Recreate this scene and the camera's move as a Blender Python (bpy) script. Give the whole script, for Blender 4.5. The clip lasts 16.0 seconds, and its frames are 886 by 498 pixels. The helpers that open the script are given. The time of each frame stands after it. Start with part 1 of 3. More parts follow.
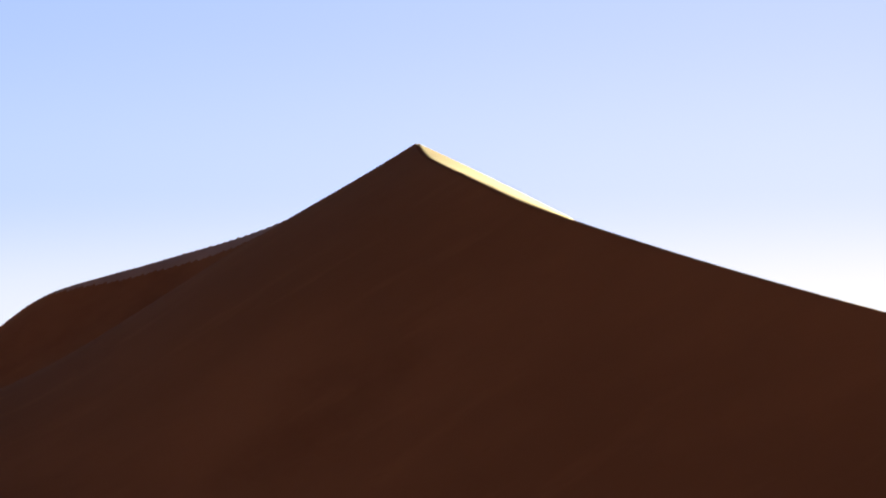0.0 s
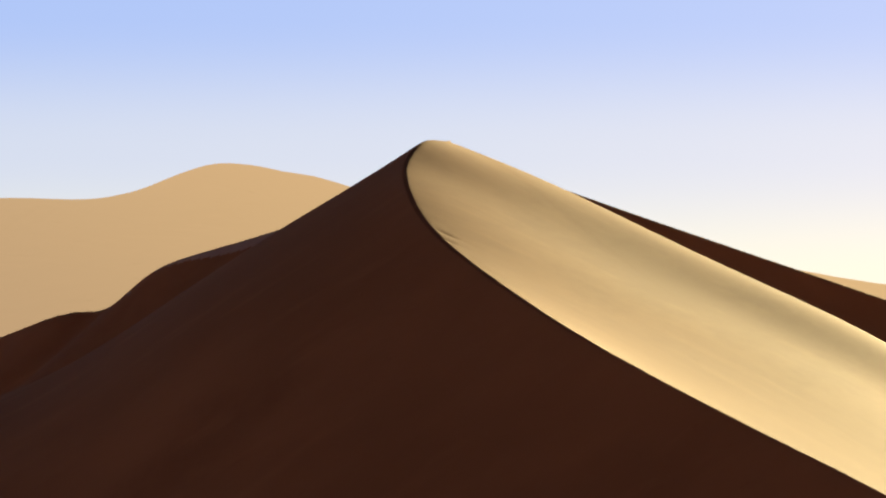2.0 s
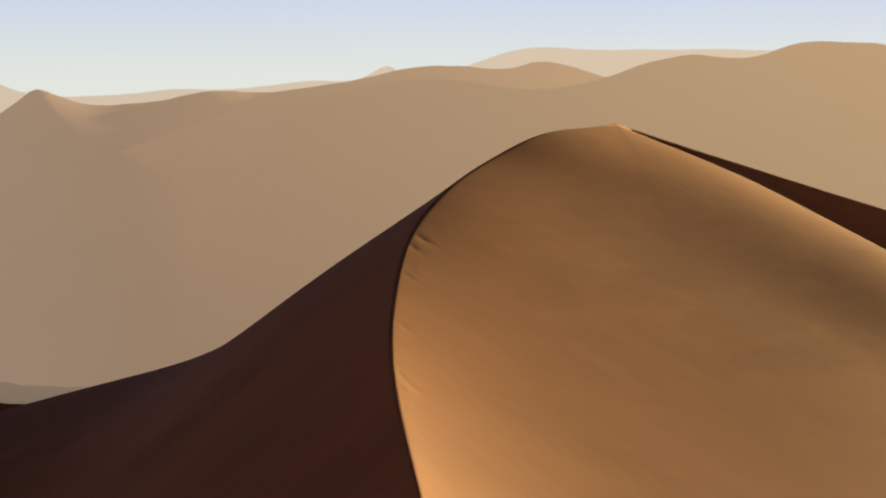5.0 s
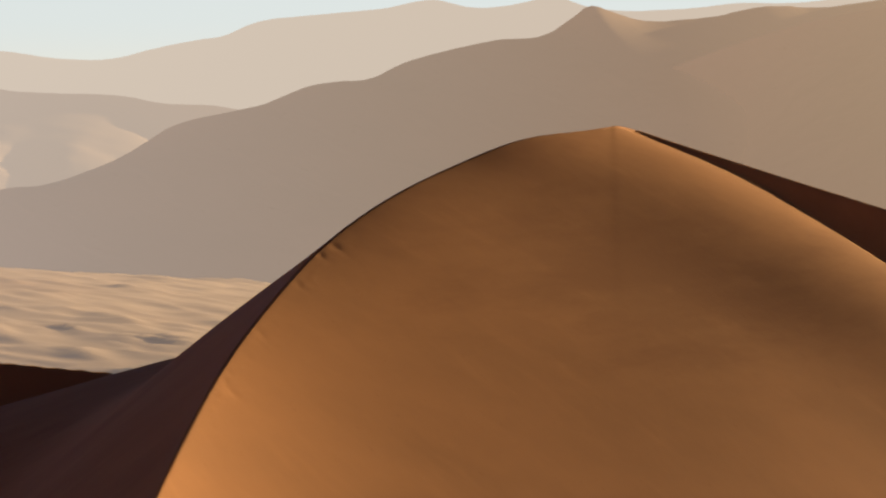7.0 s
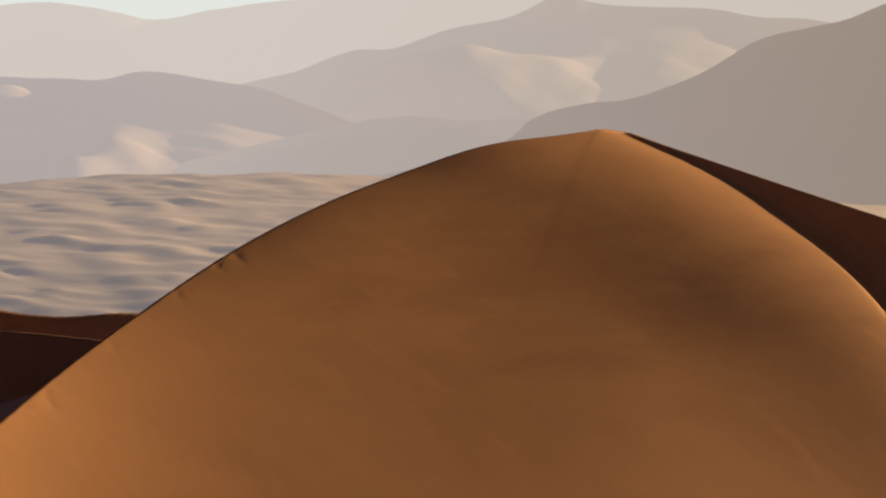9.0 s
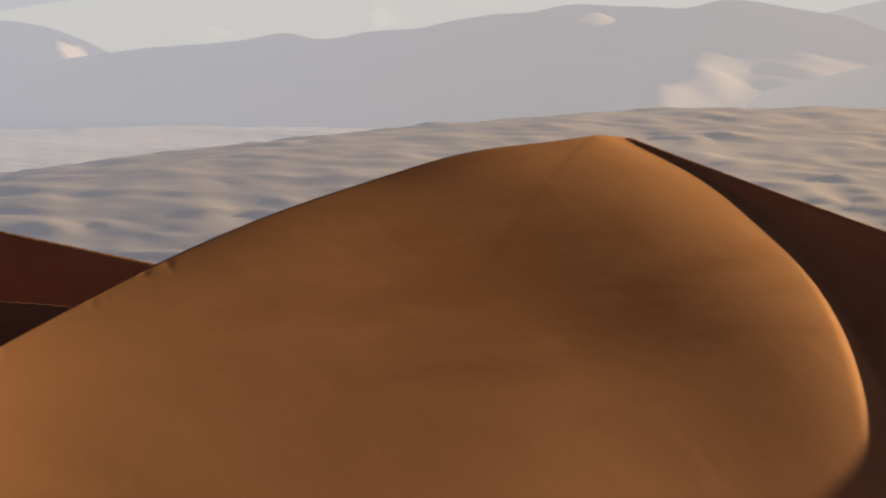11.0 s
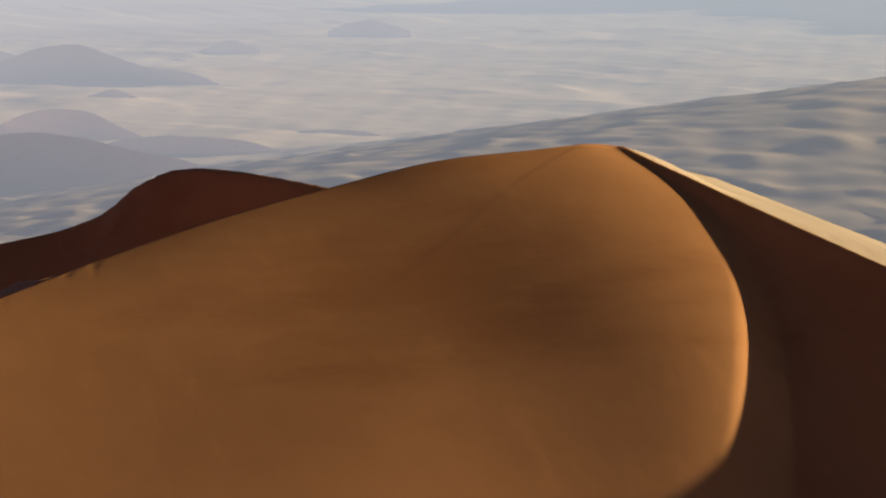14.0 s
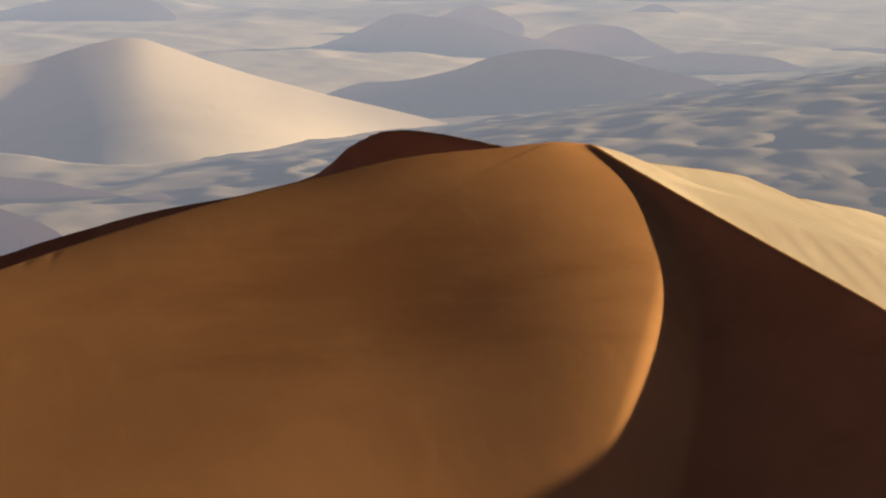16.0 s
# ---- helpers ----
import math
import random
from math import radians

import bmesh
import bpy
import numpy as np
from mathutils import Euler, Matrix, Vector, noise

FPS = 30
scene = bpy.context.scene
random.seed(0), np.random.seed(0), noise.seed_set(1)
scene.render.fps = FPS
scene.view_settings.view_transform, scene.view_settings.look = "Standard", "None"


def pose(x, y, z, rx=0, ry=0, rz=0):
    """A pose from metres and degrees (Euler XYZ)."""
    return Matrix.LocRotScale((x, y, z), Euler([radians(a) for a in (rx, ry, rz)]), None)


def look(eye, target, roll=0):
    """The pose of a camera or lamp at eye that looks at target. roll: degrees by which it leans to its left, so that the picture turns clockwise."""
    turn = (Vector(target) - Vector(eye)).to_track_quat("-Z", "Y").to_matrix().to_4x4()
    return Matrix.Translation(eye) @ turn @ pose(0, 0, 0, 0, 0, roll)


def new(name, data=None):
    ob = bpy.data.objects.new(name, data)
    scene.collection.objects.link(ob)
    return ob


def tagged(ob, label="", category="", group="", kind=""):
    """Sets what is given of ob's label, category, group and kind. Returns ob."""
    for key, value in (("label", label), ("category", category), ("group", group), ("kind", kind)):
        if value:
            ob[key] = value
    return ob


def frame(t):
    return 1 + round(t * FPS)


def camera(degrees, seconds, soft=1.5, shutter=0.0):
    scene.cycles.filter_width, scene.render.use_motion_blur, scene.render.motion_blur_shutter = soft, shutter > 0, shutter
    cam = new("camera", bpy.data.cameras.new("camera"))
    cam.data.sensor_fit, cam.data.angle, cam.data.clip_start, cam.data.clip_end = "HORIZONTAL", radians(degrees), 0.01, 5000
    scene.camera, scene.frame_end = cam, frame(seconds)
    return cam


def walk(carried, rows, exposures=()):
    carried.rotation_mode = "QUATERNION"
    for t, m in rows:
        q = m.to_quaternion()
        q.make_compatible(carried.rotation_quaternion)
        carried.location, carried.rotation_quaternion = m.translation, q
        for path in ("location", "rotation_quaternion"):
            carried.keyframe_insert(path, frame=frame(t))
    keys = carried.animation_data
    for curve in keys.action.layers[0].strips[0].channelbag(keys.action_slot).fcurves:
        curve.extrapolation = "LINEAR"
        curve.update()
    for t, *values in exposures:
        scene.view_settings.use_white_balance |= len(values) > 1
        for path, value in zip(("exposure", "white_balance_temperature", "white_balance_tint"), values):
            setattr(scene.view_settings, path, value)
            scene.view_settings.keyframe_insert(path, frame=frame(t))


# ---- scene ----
SOFT = 2.2
EXPOSURES = [(0.0, 1.3, 7700, 14), (1.0, 1.22, 7600, 14), (2.0, 1.1, 8000, 13), (3.5, 1.03, 7900, 13), (7.0, 1.0, 7200, 14), (10.0, 1.0, 6300, 10), (12.5, 1.0, 6000, 4), (16.0, 1.0, 5850, -2)]
cam = camera(13.000, 16.0, soft=SOFT)
PATH = [
    (0.0, pose(10.63, -144.04, -15.41, 94.770, 0, 3.401)),
    (0.5, pose(15.18, -143.57, -13.79, 94.033, 0, 5.639)),
    (1.0, pose(20.18, -143.37, -12.27, 93.359, 0, 7.926)),
    (1.5, pose(25.74, -143.35, -10.92, 92.775, 0, 10.180)),
    (2.0, pose(31.95, -143.74, -9.76, 92.271, 0, 12.454)),
    (2.5, pose(38.58, -144.45, -8.75, 91.830, 0, 14.858)),
    (3.0, pose(45.39, -145.42, -7.79, 91.380, 0, 17.514)),
    (3.5, pose(52.22, -146.63, -6.82, 90.868, 0, 20.461)),
    (4.0, pose(59.13, -147.86, -5.84, 90.355, 0, 23.440)),
    (4.5, pose(66.22, -148.94, -4.88, 89.906, 0, 26.190)),
    (5.0, pose(73.42, -149.74, -3.92, 89.531, 0, 28.685)),
    (5.5, pose(80.64, -150.13, -2.98, 89.213, 0, 30.967)),
    (6.0, pose(87.82, -149.99, -2.05, 88.907, 0, 33.106)),
    (6.5, pose(94.92, -149.17, -1.08, 88.573, 0, 35.185)),
    (7.0, pose(101.99, -147.59, -0.04, 88.213, 0, 37.296)),
    (7.5, pose(109.05, -145.17, 1.05, 87.847, 0, 39.529)),
    (8.0, pose(116.03, -142.04, 2.17, 87.499, 0, 41.842)),
    (8.5, pose(122.80, -138.35, 3.28, 87.179, 0, 44.163)),
    (9.0, pose(129.32, -134.24, 4.42, 86.873, 0, 46.452)),
    (9.5, pose(135.56, -129.84, 5.61, 86.575, 0, 48.703)),
    (10.0, pose(141.52, -125.20, 6.78, 86.280, 0, 50.951)),
    (10.5, pose(147.23, -120.36, 7.73, 85.994, 0, 53.248)),
    (11.0, pose(152.78, -115.24, 8.55, 85.750, 0, 55.539)),
    (11.5, pose(158.23, -109.81, 9.37, 85.570, 0, 57.758)),
    (12.0, pose(163.63, -104.09, 10.25, 85.398, 0, 59.958)),
    (12.5, pose(168.98, -98.14, 11.22, 85.175, 0, 62.208)),
    (13.0, pose(174.27, -91.99, 12.28, 84.908, 0, 64.521)),
    (13.5, pose(179.51, -85.69, 13.40, 84.602, 0, 66.880)),
    (14.0, pose(184.66, -79.22, 14.65, 84.258, 0, 69.251)),
    (14.5, pose(189.72, -72.56, 16.04, 83.878, 0, 71.592)),
    (15.0, pose(194.70, -65.66, 17.51, 83.505, 0, 73.848)),
    (15.5, pose(199.61, -58.45, 18.95, 83.182, 0, 75.981)),
    (16.0, pose(204.46, -50.95, 20.33, 82.886, 0, 78.059)),
]
walk(cam, PATH, EXPOSURES)

# ---- sun and sky ----
SUN_AZ, SUN_EL = 4.0, 9.2          # degrees clockwise from north (+y), degrees up
world = bpy.data.worlds.new("desert_sky")
scene.world = world
world.use_nodes = True
wn = world.node_tree.nodes
sky = wn.new("ShaderNodeTexSky")
sky.sky_type = "NISHITA"
sky.sun_disc = False
sky.sun_elevation = radians(SUN_EL)
sky.sun_rotation = radians(SUN_AZ)
sky.altitude = 600
sky.air_density = 1.0
sky.dust_density = 1.0
sky.ozone_density = 2.0
wl = world.node_tree.links.new
wn["Background"].inputs[1].default_value = 0.004
wl(sky.outputs[0], wn["Background"].inputs[0])
# dusty air over the desert: pale at the horizon, clearing to blue above
way = wn.new("ShaderNodeTexCoord")
split = wn.new("ShaderNodeSeparateXYZ")
wl(way.outputs["Generated"], split.inputs[0])
dust = wn.new("ShaderNodeValToRGB")
dust.color_ramp.interpolation = "EASE"
dust.color_ramp.elements[0].position = 0.0
dust.color_ramp.elements[0].color = (0.37, 0.388, 0.358, 1)
dust.color_ramp.elements[1].position = 0.9
dust.color_ramp.elements[1].color = (0.002, 0.004, 0.012, 1)
for sine, c in ((0.03, (0.315, 0.375, 0.405)), (0.065, (0.232, 0.305, 0.455)), (0.1, (0.14, 0.235, 0.49)), (0.15, (0.112, 0.205, 0.5)), (0.21, (0.05, 0.09, 0.18)), (0.4, (0.008, 0.014, 0.03))):
    dust.color_ramp.elements.new(sine).color = (*c, 1)
wl(split.outputs["Z"], dust.inputs[0])
# the air is dimmer and warmer on the side away from the sun
side_of = wn.new("ShaderNodeMapRange")
wl(split.outputs["Y"], side_of.inputs["Value"])
side_of.inputs["From Min"].default_value = -1.0
side_of.inputs["From Max"].default_value = 0.0
away_tint = wn.new("ShaderNodeMix")
away_tint.data_type = "RGBA"
away_tint.inputs[6].default_value = (0.95, 0.26, 0.36, 1)
away_tint.inputs[7].default_value = (1, 1, 1, 1)
wl(side_of.outputs[0], away_tint.inputs[0])
dusty = wn.new("ShaderNodeMix")
dusty.data_type = "RGBA"
dusty.blend_type = "MULTIPLY"
dusty.inputs[0].default_value = 1.0
wl(dust.outputs[0], dusty.inputs[6])
wl(away_tint.outputs[2], dusty.inputs[7])
veil = wn.new("ShaderNodeBackground")
wl(dusty.outputs[2], veil.inputs[0])
both = wn.new("ShaderNodeAddShader")
wl(wn["Background"].outputs[0], both.inputs[0])
wl(veil.outputs[0], both.inputs[1])
wl(both.outputs[0], wn["World Output"].inputs[0])
SUN_DIR = Vector((math.sin(radians(SUN_AZ)) * math.cos(radians(SUN_EL)), math.cos(radians(SUN_AZ)) * math.cos(radians(SUN_EL)), math.sin(radians(SUN_EL))))
sun = new("sun", bpy.data.lights.new("sun", "SUN"))
sun.data.energy = 5.0
sun.data.angle = radians(0.6)
sun.data.color = (1.0, 0.92, 0.55)
sun.matrix_world = look(SUN_DIR * 500, (0, 0, 0))


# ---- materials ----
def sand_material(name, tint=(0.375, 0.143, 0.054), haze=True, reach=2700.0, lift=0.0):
    """Wind-blown sand with ripples; distant sand has dusty haze put into it as emission that grows with the distance
    from the summit.
    """
    mat = bpy.data.materials.new(name)
    mat.use_nodes = True
    nt = mat.node_tree
    n, link = nt.nodes, nt.links.new
    bsdf = n["Principled BSDF"]
    bsdf.inputs["Roughness"].default_value = 0.85
    bsdf.inputs["Specular IOR Level"].default_value = 0.04
    bsdf.inputs["Specular Tint"].default_value = (1.0, 0.72, 0.42, 1)
    geo = n.new("ShaderNodeNewGeometry")
    def noise(scale, detail, stretch=(1, 1, 1), rough=0.55):
        grid = n.new("ShaderNodeMapping")
        grid.inputs["Scale"].default_value = stretch
        link(geo.outputs["Position"], grid.inputs["Vector"])
        tex = n.new("ShaderNodeTexNoise")
        tex.inputs["Scale"].default_value = scale
        tex.inputs["Detail"].default_value = detail
        tex.inputs["Roughness"].default_value = rough
        link(grid.outputs[0], tex.inputs["Vector"])
        return tex.outputs["Fac"]

    def blend(a, c, fac, lo, hi):
        ease = n.new("ShaderNodeMapRange")
        ease.interpolation_type = "SMOOTHSTEP"
        ease.inputs["From Min"].default_value, ease.inputs["From Max"].default_value = lo, hi
        link(fac, ease.inputs["Value"])
        mixed = n.new("ShaderNodeMix")
        mixed.data_type = "RGBA"
        link(ease.outputs[0], mixed.inputs[0])
        for slot, v in ((6, a), (7, c)):
            if isinstance(v, tuple):
                mixed.inputs[slot].default_value = (*v, 1)
            else:
                link(v, mixed.inputs[slot])
        return mixed.outputs[2]

    k = 1.0 if not haze else 0.05               # size of the patterns: near sand in metres, distant sand twenty times larger
    dark, pale = tuple(c * 0.9 for c in tint), tuple(min(1, c * 1.1) for c in tint)
    stain = tuple(c * f for c, f in zip(tint, (0.74, 0.68, 0.66)))
    tone = blend(dark, pale, noise(0.09 * k, 5), 0.3, 0.7)
    # blown streaks that run down the faces, and browner patches of heavy grains
    tone = blend(tone, pale, noise(0.35 * k, 4, (0.5, 1.6, 0.5)), 0.52, 0.8)
    tone = blend(tone, stain, noise(0.075 * k, 6, (0.8, 0.45, 1.0), 0.62), 0.53, 0.72)
    tone = blend(tone, stain, noise(3.0 * k, 4, (0.4, 1.0, 1.0), 0.7), 0.6 if not haze else 0.58, 0.95)
    if not haze:
        # a broad patch of heavier brown grains low on the slip face, drawn out into streaks
        off = n.new("ShaderNodeVectorMath")
        off.operation = "SUBTRACT"
        link(geo.outputs["Position"], off.inputs[0])
        off.inputs[1].default_value = (12.0, -14.0, -6.5)
        squash = n.new("ShaderNodeVectorMath")
        squash.operation = "MULTIPLY"
        link(off.outputs[0], squash.inputs[0])
        squash.inputs[1].default_value = (0.11, 0.065, 0.11)
        reach_of = n.new("ShaderNodeVectorMath")
        reach_of.operation = "LENGTH"
        link(squash.outputs[0], reach_of.inputs[0])
        ragged = n.new("ShaderNodeMath")
        ragged.operation = "MULTIPLY_ADD"
        link(noise(0.3, 6, (1.0, 0.35, 1.2), 0.65), ragged.inputs[0])
        ragged.inputs[1].default_value = -2.1
        link(reach_of.outputs["Value"], ragged.inputs[2])
        tone = blend(stain, tone, ragged.outputs[0], -1.05, 0.1)
    link(tone, bsdf.inputs["Base Color"])
    # wind ripples and grain
    ripple = n.new("ShaderNodeTexWave")
    ripple.bands_direction = "DIAGONAL"
    ripple.inputs["Scale"].default_value = 0.9 * k
    ripple.inputs["Distortion"].default_value = 6.0
    ripple.inputs["Detail"].default_value = 3
    ripple.inputs["Detail Scale"].default_value = 0.8
    link(geo.outputs["Position"], ripple.inputs["Vector"])
    bumps = []
    for height, strength, depth in ((ripple.outputs["Fac"], 0.05, 0.012 / k), (noise(2.2 * k, 6, (0.6, 1.4, 1.0), rough=0.7), 0.16, 0.03 / k)):
        bump = n.new("ShaderNodeBump")
        bump.inputs["Strength"].default_value = strength * (1.0 if not haze else 0.25)
        bump.inputs["Distance"].default_value = depth
        link(height, bump.inputs["Height"])
        if bumps:
            link(bumps[-1].outputs[0], bump.inputs["Normal"])
        bumps.append(bump)
    link(bumps[-1].outputs[0], bsdf.inputs["Normal"])
    # haze painted as a glow of the sand: stronger with distance, tinted by sun angle
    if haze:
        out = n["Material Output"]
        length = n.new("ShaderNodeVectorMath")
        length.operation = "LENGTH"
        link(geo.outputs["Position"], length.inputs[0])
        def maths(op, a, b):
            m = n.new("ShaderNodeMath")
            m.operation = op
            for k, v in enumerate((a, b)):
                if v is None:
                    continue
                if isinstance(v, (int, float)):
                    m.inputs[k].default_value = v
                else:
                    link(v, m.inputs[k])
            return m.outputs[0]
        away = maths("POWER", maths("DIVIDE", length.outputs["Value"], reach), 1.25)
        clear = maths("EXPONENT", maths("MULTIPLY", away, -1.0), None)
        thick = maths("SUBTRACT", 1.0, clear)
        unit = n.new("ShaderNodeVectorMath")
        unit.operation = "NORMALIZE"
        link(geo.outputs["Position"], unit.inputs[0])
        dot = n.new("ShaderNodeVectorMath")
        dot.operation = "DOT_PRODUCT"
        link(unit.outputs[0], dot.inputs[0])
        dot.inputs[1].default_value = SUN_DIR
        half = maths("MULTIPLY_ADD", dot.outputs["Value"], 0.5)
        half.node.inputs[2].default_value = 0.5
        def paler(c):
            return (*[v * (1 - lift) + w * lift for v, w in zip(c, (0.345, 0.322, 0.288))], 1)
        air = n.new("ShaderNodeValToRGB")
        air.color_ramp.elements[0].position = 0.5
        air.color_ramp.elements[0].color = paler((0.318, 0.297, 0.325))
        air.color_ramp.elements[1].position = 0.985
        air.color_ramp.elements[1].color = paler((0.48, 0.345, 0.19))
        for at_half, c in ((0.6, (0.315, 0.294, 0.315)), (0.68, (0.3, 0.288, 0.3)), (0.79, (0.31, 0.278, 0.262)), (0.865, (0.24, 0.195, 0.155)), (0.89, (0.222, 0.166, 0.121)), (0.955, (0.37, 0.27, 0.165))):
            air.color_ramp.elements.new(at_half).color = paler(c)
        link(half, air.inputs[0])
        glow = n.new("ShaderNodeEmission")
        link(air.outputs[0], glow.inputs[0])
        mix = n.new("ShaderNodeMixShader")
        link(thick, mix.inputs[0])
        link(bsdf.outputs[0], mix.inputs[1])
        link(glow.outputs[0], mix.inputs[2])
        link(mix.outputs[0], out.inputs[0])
    return mat


SAND = sand_material("red_sand", haze=False)
# lit copy of the red sand, its sunlight put into the tint
LIT_SAND = sand_material("sand_painted_lit", tint=(0.5, 0.318, 0.228), haze=False)
# haze glow painted thicker and paler, so these ranges look farther off
FAINT_SAND = sand_material("sand_thick_haze_glow", tint=(0.71, 0.45, 0.33), reach=1900.0, lift=0.75)
MID_SAND = sand_material("sand_haze_glow", tint=(0.71, 0.45, 0.33), reach=2500.0, lift=0.3)
FAR_SAND = sand_material("distant_sand_haze_glow", tint=(0.71, 0.45, 0.33))


# ---- terrain helpers ----
def grid_mesh(name, xs, ys, height, material, z_of=None):
    X, Y = np.meshgrid(xs, ys)
    Z = height(X, Y)
    nx, ny = len(xs), len(ys)
    me = bpy.data.meshes.new(name)
    co = np.stack([X, Y, Z], -1).reshape(-1, 3)
    return quads(me, name, co, nx, ny, material)


def quads(me, name, co, nx, ny, material, keep=None):
    i = np.arange(nx * ny).reshape(ny, nx)
    f = np.stack([i[:-1, :-1], i[:-1, 1:], i[1:, 1:], i[1:, :-1]], -1).reshape(-1, 4)
    if keep is not None:
        mid = co[f].mean(1)
        f = f[keep(mid[:, 0], mid[:, 1])]
        used, f = np.unique(f, return_inverse=True)
        co, f = co[used], f.reshape(-1, 4)
    me.vertices.add(len(co))
    me.vertices.foreach_set("co", co.astype(np.float32).ravel())
    me.loops.add(f.size)
    me.loops.foreach_set("vertex_index", f.astype(np.int32).ravel())
    me.polygons.add(len(f))
    me.polygons.foreach_set("loop_start", np.arange(0, f.size, 4, dtype=np.int32))
    me.polygons.foreach_set("use_smooth", np.ones(len(f), dtype=bool))
    me.update(calc_edges=True)
    me.materials.append(material)
    return new(name, me)


def smin(a, b, k):
    """The lower of two heights, its edge rounded over about k metres."""
    return 0.5 * (a + b - np.sqrt((a - b) ** 2 + k * k))


def smax(a, b, k):
    return 0.5 * (a + b + np.sqrt((a - b) ** 2 + k * k))




def waves(x, y, size, seed, octaves=4):
    """Smooth noise of about unit height, made of crossing sine waves, for relief of about that size in metres."""
    total = np.zeros_like(x)
    rng = np.random.default_rng(seed)
    amp = 1.0
    for o in range(octaves):
        part = np.zeros_like(x)
        for k in range(5):
            a, ph, s = rng.uniform(0, 2 * np.pi), rng.uniform(0, 2 * np.pi), rng.uniform(0.7, 1.4)
            part += np.sin((x * np.cos(a) + y * np.sin(a)) * 2 * np.pi / size * s + ph)
        total += amp * part / 2.2
        amp *= 0.5
        size *= 0.5
    return total / 1.9


def curve(pts, n=12):
    """A smooth line through the points (Catmull-Rom)."""
    p = np.array(pts, float)
    p = np.vstack([2 * p[0] - p[1], p, 2 * p[-1] - p[-2]])
    out = []
    for i in range(1, len(p) - 2):
        for u in np.linspace(0, 1, n, endpoint=False):
            a, b, c, d = p[i - 1:i + 3]
            out.append(0.5 * (2 * b + (c - a) * u + (2 * a - 5 * b + 4 * c - d) * u * u + (3 * b - a - 3 * c + d) * u ** 3))
    out.append(p[-2])
    return np.array(out)


def ridge(x, y, pts, left, right, n=8):
    """The height of a ridge along a line of crest points, falling off by the slopes left and right of it."""
    c = curve(pts, n)
    best = np.full(x.shape, 1e9)
    z = np.zeros_like(x)
    side = np.zeros_like(x)
    for a, b in zip(c[:-1], c[1:]):
        dx, dy = b[0] - a[0], b[1] - a[1]
        l2 = dx * dx + dy * dy
        u = np.clip(((x - a[0]) * dx + (y - a[1]) * dy) / l2, 0, 1)
        ex, ey = x - a[0] - u * dx, y - a[1] - u * dy
        d = ex * ex + ey * ey
        m = d < best
        best = np.where(m, d, best)
        z = np.where(m, a[2] + u * (b[2] - a[2]), z)
        side = np.where(m, np.sign(dx * ey - dy * ex), side)
    d = np.sqrt(best)
    return z - d * np.where(side > 0, left, right)


# ---- the star dune ----
def spline(y, ys, vs):
    """Smooth (C1) interpolation of a table."""
    ys, vs = np.array(ys, float), np.array(vs, float)
    m = np.gradient(vs, ys)
    i = np.clip(np.searchsorted(ys, y) - 1, 0, len(ys) - 2)
    h = ys[i + 1] - ys[i]
    u = np.clip((y - ys[i]) / h, 0, 1)
    return ((2 * u ** 3 - 3 * u ** 2 + 1) * vs[i] + (u ** 3 - 2 * u ** 2 + u) * h * m[i]
            + (-2 * u ** 3 + 3 * u ** 2) * vs[i + 1] + (u ** 3 - u ** 2) * h * m[i + 1])


def smooth_table(ys, vs, width):
    """The table as a dense, rounded line, to be read with np.interp."""
    dense = np.arange(ys[0], ys[-1] + 0.05, 0.1)
    line = spline(dense, ys, vs)
    k = np.exp(-0.5 * (np.arange(-40 * width, 40 * width + 1) / (10 * width)) ** 2)
    pad = len(k) // 2
    ends = np.concatenate([line[0] - (line[1] - line[0]) * np.arange(pad, 0, -1), line, line[-1] + (line[-1] - line[-2]) * np.arange(1, pad + 1)])
    return dense, np.convolve(ends, k / k.sum(), "valid")


# the main crest, from south to north: y, x and height
C1_Y = [-330, -150, -100, -75, -58.5, -52, -44, -37.3, -29, -22, -15, -10, -5, 0, 5, 10, 20, 60, 330]
C1_X = [190, 84, 50, 33.48, 22.92, 18.67, 13.69, 10.07, 6.12, 3.85, 2.27, 1.74, 1.48, 0.63, -0.47, -2.18, -4, -16, -90]
C1_Z = [-110, -42, -24, -16.38, -11.78, -10.25, -8.32, -6.69, -4.65, -2.97, -1.52, -0.46, -0.23, 0.07, -1.8, -4.35, -7.6, -22, -120]


ARM = [(0.8, -2, -0.42), (-5, 6, -1.95), (-10, 10.5, -2.92), (-15, 14, -3.97), (-18.2, 16.6, -5.62), (-20.6, 18.5, -5.81), (-23.5, 20.9, -6.42), (-34, 30, -9.23), (-60, 50, -18.10), (-100, 80, -34.00), (-160, 130, -62.00)]
WEST_ARM = [(-160, -26, -28.50), (-141, -8, -20.40), (-127, 6, -15.80), (-121.5, 10.2, -11.97), (-117, 13.5, -10.43), (-110, 21, -11.37), (-99, 40, -15.91), (-95, 51, -16.69), (-86, 66, -24.00), (-70, 85, -36.00)]
SADDLE = [(-112, 1, -18.00), (-98, -6, -17.20), (-80, -10, -14.90), (-60, -6, -12.27), (-45, -2, -12.05), (-30, 2, -12.81)]
WEST_LEE = 1.15


